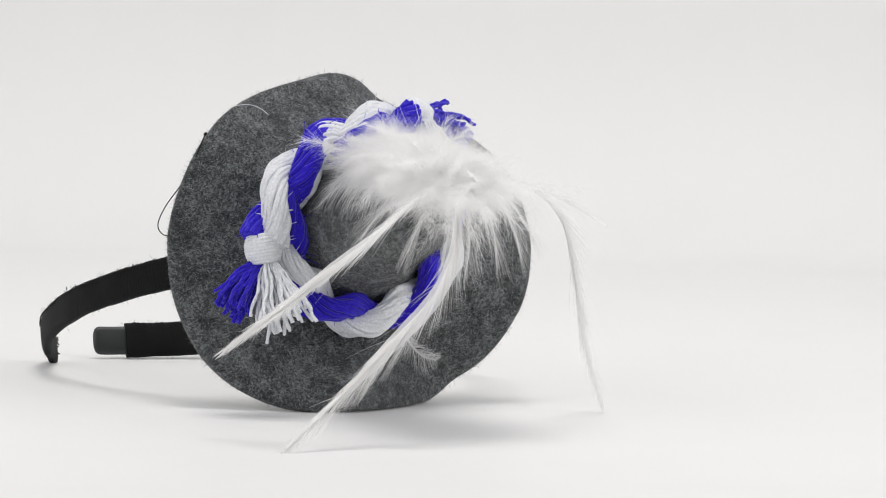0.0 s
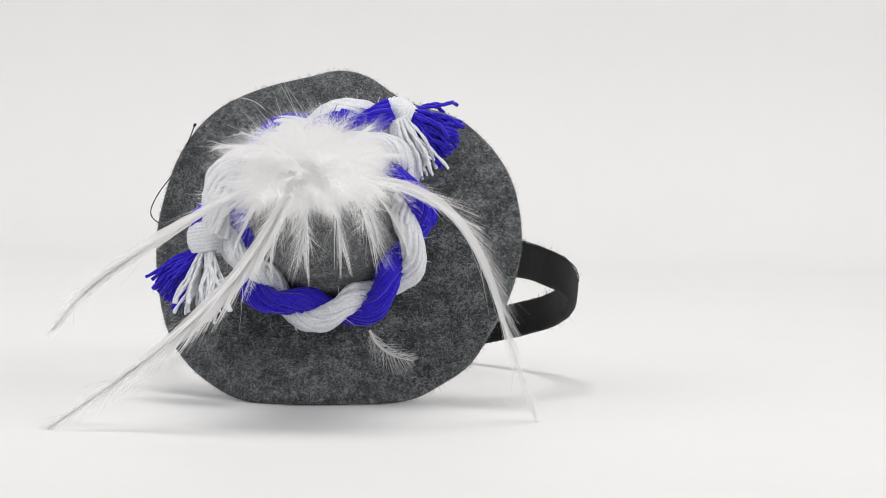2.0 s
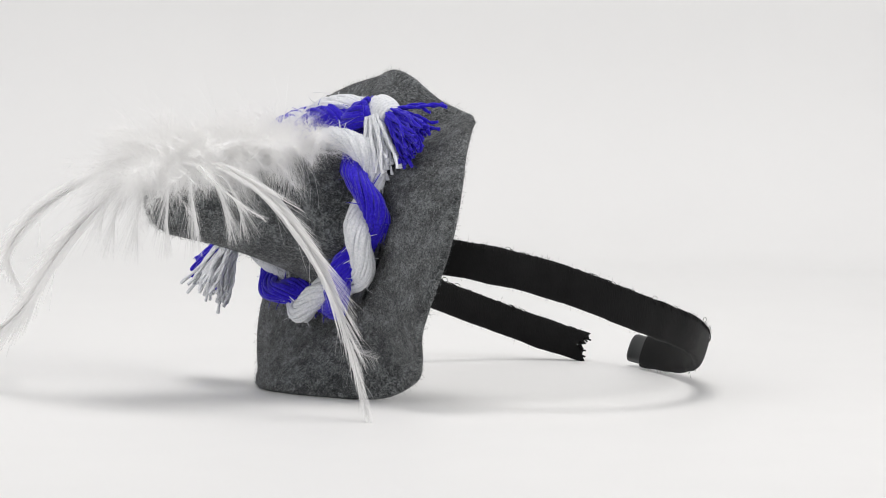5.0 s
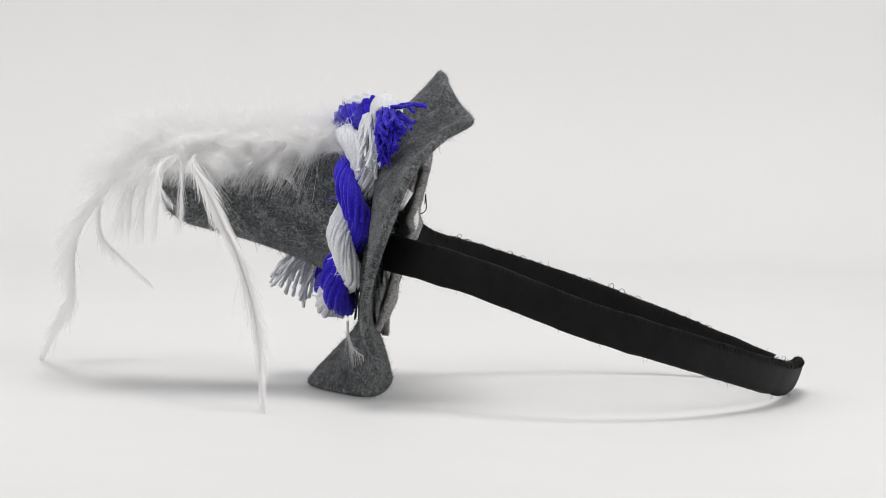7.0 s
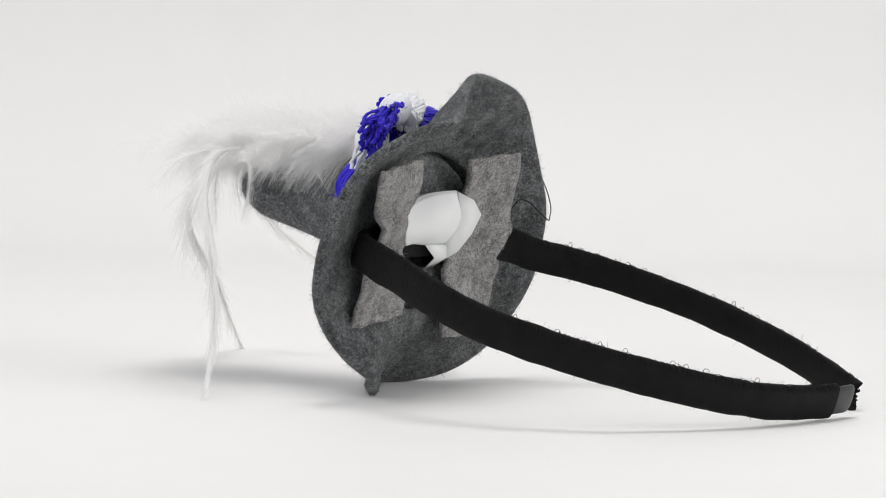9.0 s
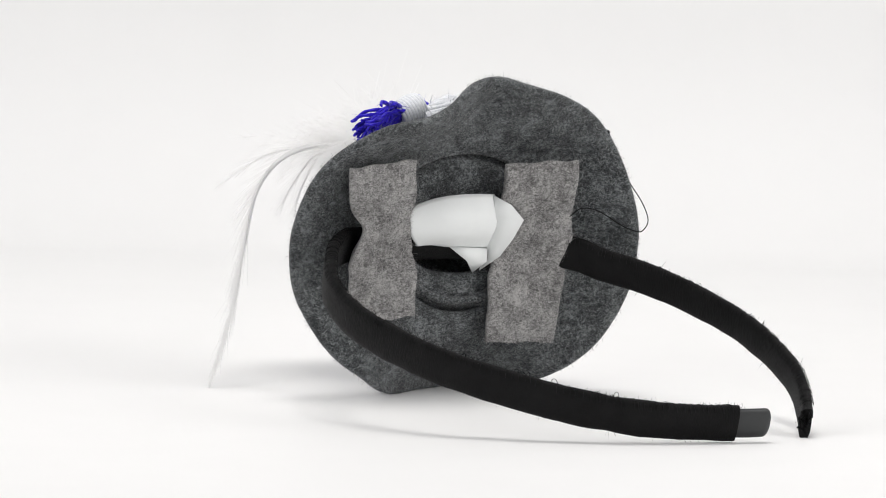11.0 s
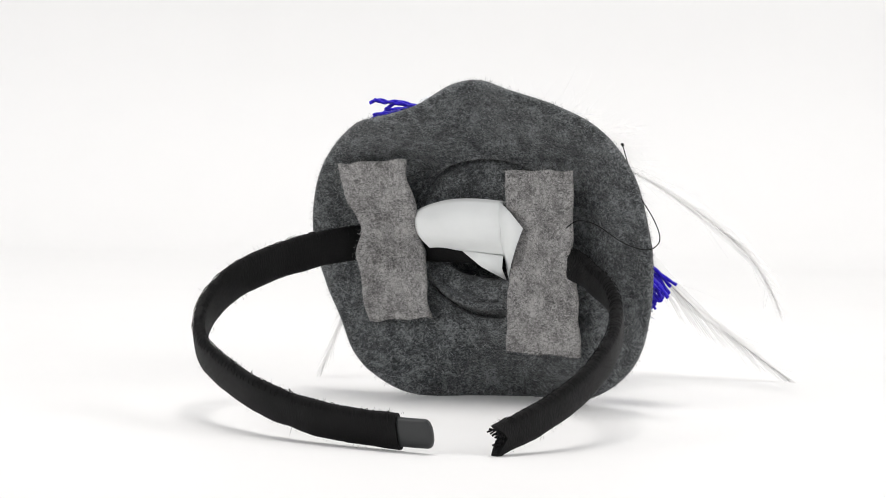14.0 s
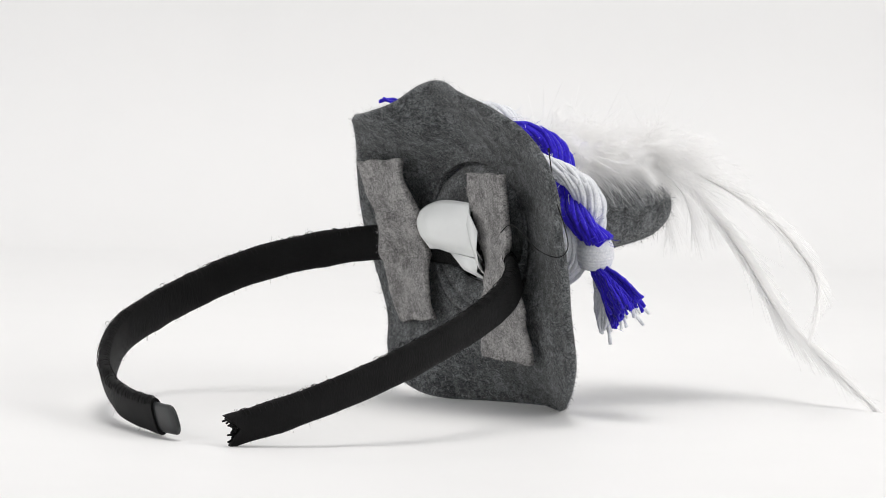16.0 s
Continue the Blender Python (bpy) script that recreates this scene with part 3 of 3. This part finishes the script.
    part("lint", s, SATIN, band, "short black fibres on the band's edges", False, "stuff")


build_headband()


def fibre(s, p, nor, lift, ln, width):
    """One stray wool fibre that lies over the felt."""
    d = rng.normal(size=3)
    d -= nor * (d @ nor) * (1 - lift)
    d /= np.linalg.norm(d) + 1e-9
    c = np.cross(nor, d) * rng.normal() * 0.5
    w = np.cross(nor + 0.3 * rng.normal(size=3), d)
    w /= np.linalg.norm(w) + 1e-9
    up = nor * (0.12 + lift * 0.3)
    s.ribbon([p, p + (d * 0.35 + c * 0.1 + up * 0.6) * ln, p + (d * 0.7 + c * 0.35 + up) * ln, p + (d + c * 0.8 + up * 0.5) * ln], width, w)


# ---- two felt straps that hold the headband ----
def strap(tl, tr, br, bl, bulge, pinch, seed):
    s = Shape()
    tl, tr, br, bl = (np.array(p, float) for p in (tl, tr, br, bl))
    n, m, th = 64, 20, 0.9
    front = []
    for i in range(n):
        k = i / (n - 1)
        a, b = tl + (bl - tl) * k, tr + (br - tr) * k
        r1, r2 = [], []
        for j in range(m):
            q = j / (m - 1)
            p = a + (b - a) * q
            p[1] += (bulge[0] + (bulge[1] - bulge[0]) * q) * math.exp(-((k - 0.47) / 0.2) ** 2)
            p[1] += 0.9 * math.exp(-((k - 0.36 - 0.05 * q) / 0.035) ** 2) - 0.8 * math.exp(-((k - 0.63 + 0.04 * q) / 0.03) ** 2)
            p[0] += pinch * (0.5 - q) * (1.7 if q < 0.5 else 0.5) * math.exp(-((k - 0.4) / 0.12) ** 2)
            p[1] += 1.7 * noise.noise(Vector((p[0] / 14, p[2] / 8, seed)))
            p[0] += 1.1 * noise.noise(Vector((k * 5, seed, 3 + (q > 0.5))))
            p[2] += 0.7 * noise.noise(Vector((q * 4, seed, 9)))
            r1.append(p + (0, th, 0))
            r2.append(p - (0, th, 0))
        front.append(r1 + r2[::-1])
    s.grid(front, closed=True, flip=True)
    for r in (front[0], front[-1]):
        base = len(s.v)
        s.v.extend(tuple(p) for p in r)
        for j in range(m - 1):
            s.f.append((base + j, base + j + 1, base + 2 * m - 2 - j, base + 2 * m - 1 - j))
    made = part("strap", s, STRAP, hat, "pale grey felt strap over the headband")
    lint = Shape()
    for j in range(3000):
        i, k = int(rng.integers(n)), int(rng.integers(m))
        p = np.array(front[i][k])
        a = np.array(front[min(i + 1, n - 1)][k]) - np.array(front[max(i - 1, 0)][k])
        b = np.array(front[i][min(k + 1, m - 1)]) - np.array(front[i][max(k - 1, 0)])
        nor = np.cross(a, b)
        nor /= np.linalg.norm(nor) + 1e-9
        if nor[1] < 0:
            nor = -nor
        p = p + a * (rng.random() - 0.5) * 0.5 + b * (rng.random() - 0.5) * 0.5
        fibre(lint, p, nor, 0.1 if rng.random() < 0.9 else 0.7, 0.6 + 1.4 * rng.random() ** 2, 0.085)
    part("lint", lint, PALE_FUZZ, made, "stray pale wool fibres", False, "stuff")


strap((22.3, 4.4, 72.5), (0.4, 4.4, 74.7), (-5.0, -6.3, 26.2), (16.4, -9.0, 23.8), (0.8, -3.6), -5.0, 1.0)
strap((-31.3, 1.1, 73.0), (-53.8, 3.8, 74.4), (-52.9, -8.4, 17.1), (-29.8, -8.3, 17.7), (-3.6, 2.2), 0.0, 6.0)


def build_paper():
    """A crumpled white paper slip folded round the headband."""
    top = [(-0.6, -3.0, 58.8), (-6, -2.4, 61.2), (-13, -2.0, 63.0), (-22, -1.8, 63.6), (-29, -2.2, 63.3)]
    rows = [[(x, y - 5, z - 0.8) for x, y, z in top], top,
            [(-0.3, -2.2, 55.5), (-6, -0.4, 56.4), (-13, 1.0, 57.6), (-22, 1.2, 57.6), (-29.4, -1.2, 57)],
            [(-1.4, -2.6, 51.6), (-7, -1.4, 51.4), (-14, 0.6, 51.7), (-22, 0.0, 51.9), (-29.4, -2.8, 51.5)],
            [(-4.4, -4.4, 48.0), (-9, -4.8, 48.3), (-15, -4.8, 47.6), (-22, -5.4, 47.1), (-29.2, -6.6, 46.6)],
            [(-5, -9.5, 48.2), (-9, -9.5, 48.2), (-15, -9.5, 47.8), (-22, -9.5, 47.2), (-29, -9.8, 46.8)]]
    s = Shape()
    fine = [spline(r, 21) for r in rows]
    face = np.stack([spline(np.array([fine[k][j] for k in (1, 2, 3, 4)]), 13) for j in range(21)], axis=1)
    for i in range(13):
        for j in range(21):
            face[i, j, 1] += 0.7 * noise.noise(Vector((j / 5.0 + i / 9.0, i / 7.0, 2.5)))
    s.grid(face)
    s.grid([fine[0], face[0]])
    s.grid([face[-1], fine[5]])
    base = len(s.v)
    s.v.extend([(-28.4, -1.6, 63.3), (-33, 1.4, 60.6), (-37.3, 1.4, 55.9), (-34.6, -0.2, 50), (-31.8, -3.4, 44.4), (-28.2, -10.5, 39.4), (-28.4, -6.2, 46.5), (-28.6, -2.2, 51.5), (-28.6, -0.6, 57)])
    s.f.extend([tuple(base + q for q in f) for f in ((0, 8, 1), (1, 8, 2), (8, 7, 3, 2), (7, 6, 4, 3), (6, 5, 4))])
    base = len(s.v)
    s.v.extend([(-15, -4.7, 47.6), (-28.4, -5.5, 46.7), (-21.5, -5.3, 43.0), (-28.2, -5.4, 42.8), (-26.8, -12.5, 38.8)])
    s.f.extend([(base, base + 1, base + 3, base + 2), (base + 2, base + 3, base + 4)])
    ob = part("paper_slip", s, PAPER, hat, "folded white paper slip round the headband")
    sol = ob.modifiers.new("thickness", "SOLIDIFY")
    sol.thickness = 0.00025


build_paper()


def build_thread():
    s = Shape()
    s.tube(spline([(-67.4, -2.6, 82), (-70.5, -2, 74), (-73.5, -1.4, 68), (-78.5, -1, 61), (-80.8, -0.8, 55.5), (-79.2, -0.2, 52.5), (-76, 1.5, 52), (-70, 3, 54), (-62, 3, 58.5),
                   (-56, 3, 59.5), (-52, 3, 57)], 90), 0.17, 6)
    s.tube([(-67.5, -2.6, 82.2), (-66.9, -2.7, 82.9)], 0.42, 6)
    part("loose_thread", s, THREAD, hat, "loose dark sewing thread")


build_thread()


def build_hair():
    s = Shape()
    s.tube(spline([(-58, -2.2, 91), (-53, -0.6, 91.2), (-49, 0.3, 90), (-46.2, 0.6, 88)], 24), np.linspace(0.07, 0.13, 24), 5)
    part("stray_hair", s, WHITE, hat, "single pale hair caught on the brim")


build_hair()


def build_fuzz():
    """Short stray fibres on the felt of the brim and the crown."""
    s = Shape()
    n, m = len(EDGE), len(BRIM_MID)
    for j in range(26000):
        sg = 1 if rng.random() < 0.5 else -1
        k, i = int(math.sqrt(rng.random()) * (m - 2) + 0.999), int(rng.integers(n))
        p = BRIM_MID[k, i] + (BRIM_MID[k, (i + 1) % n] - BRIM_MID[k, i]) * rng.random() + (BRIM_MID[k + 1 if k < m - 1 else k, i] - BRIM_MID[k, i]) * rng.random()
        nor = BRIM_NOR[k, i] * sg
        fibre(s, p + nor * 1.33, nor, 0.12 if rng.random() < 0.85 else 0.8, 0.8 + 1.9 * rng.random() ** 2, 0.1)
    for j in range(5200):
        i = int(rng.integers(n))
        d = BRIM_MID[-1, i] - BRIM_MID[-3, i]
        d /= np.linalg.norm(d)
        p = BRIM_MID[-1, i] + d * 0.7 + BRIM_NOR[-1, i] * (rng.random() * 2 - 1) * 1.1 + (BRIM_MID[-1, (i + 1) % n] - BRIM_MID[-1, i]) * rng.random()
        fibre(s, p, d, 0.5, 0.5 + 1.1 * rng.random() ** 2, 0.08)
    for j in range(9000):
        k, a = rng.random() * 0.97, rng.random() * 2 * math.pi
        p, q = crown_point(k, a), crown_point(k, a, 1.5)
        nor = (p - q) / (np.linalg.norm(p - q) + 1e-9)
        fibre(s, p, nor, 0.15 if rng.random() < 0.75 else 0.8, 0.8 + 3.2 * rng.random() ** 3, 0.085)
    part("felt_fuzz", s, FUZZ, hat, "stray grey wool fibres", False, "stuff")


build_fuzz()

# ---- the turning ----
TURN, FACING = 16.04, 1.3


def motions():
    walk(hat, [(0.5 * k, pose(0, 0, 0, 0, 0, -TURN * (0.5 * k - FACING))) for k in range(33)])


motions()
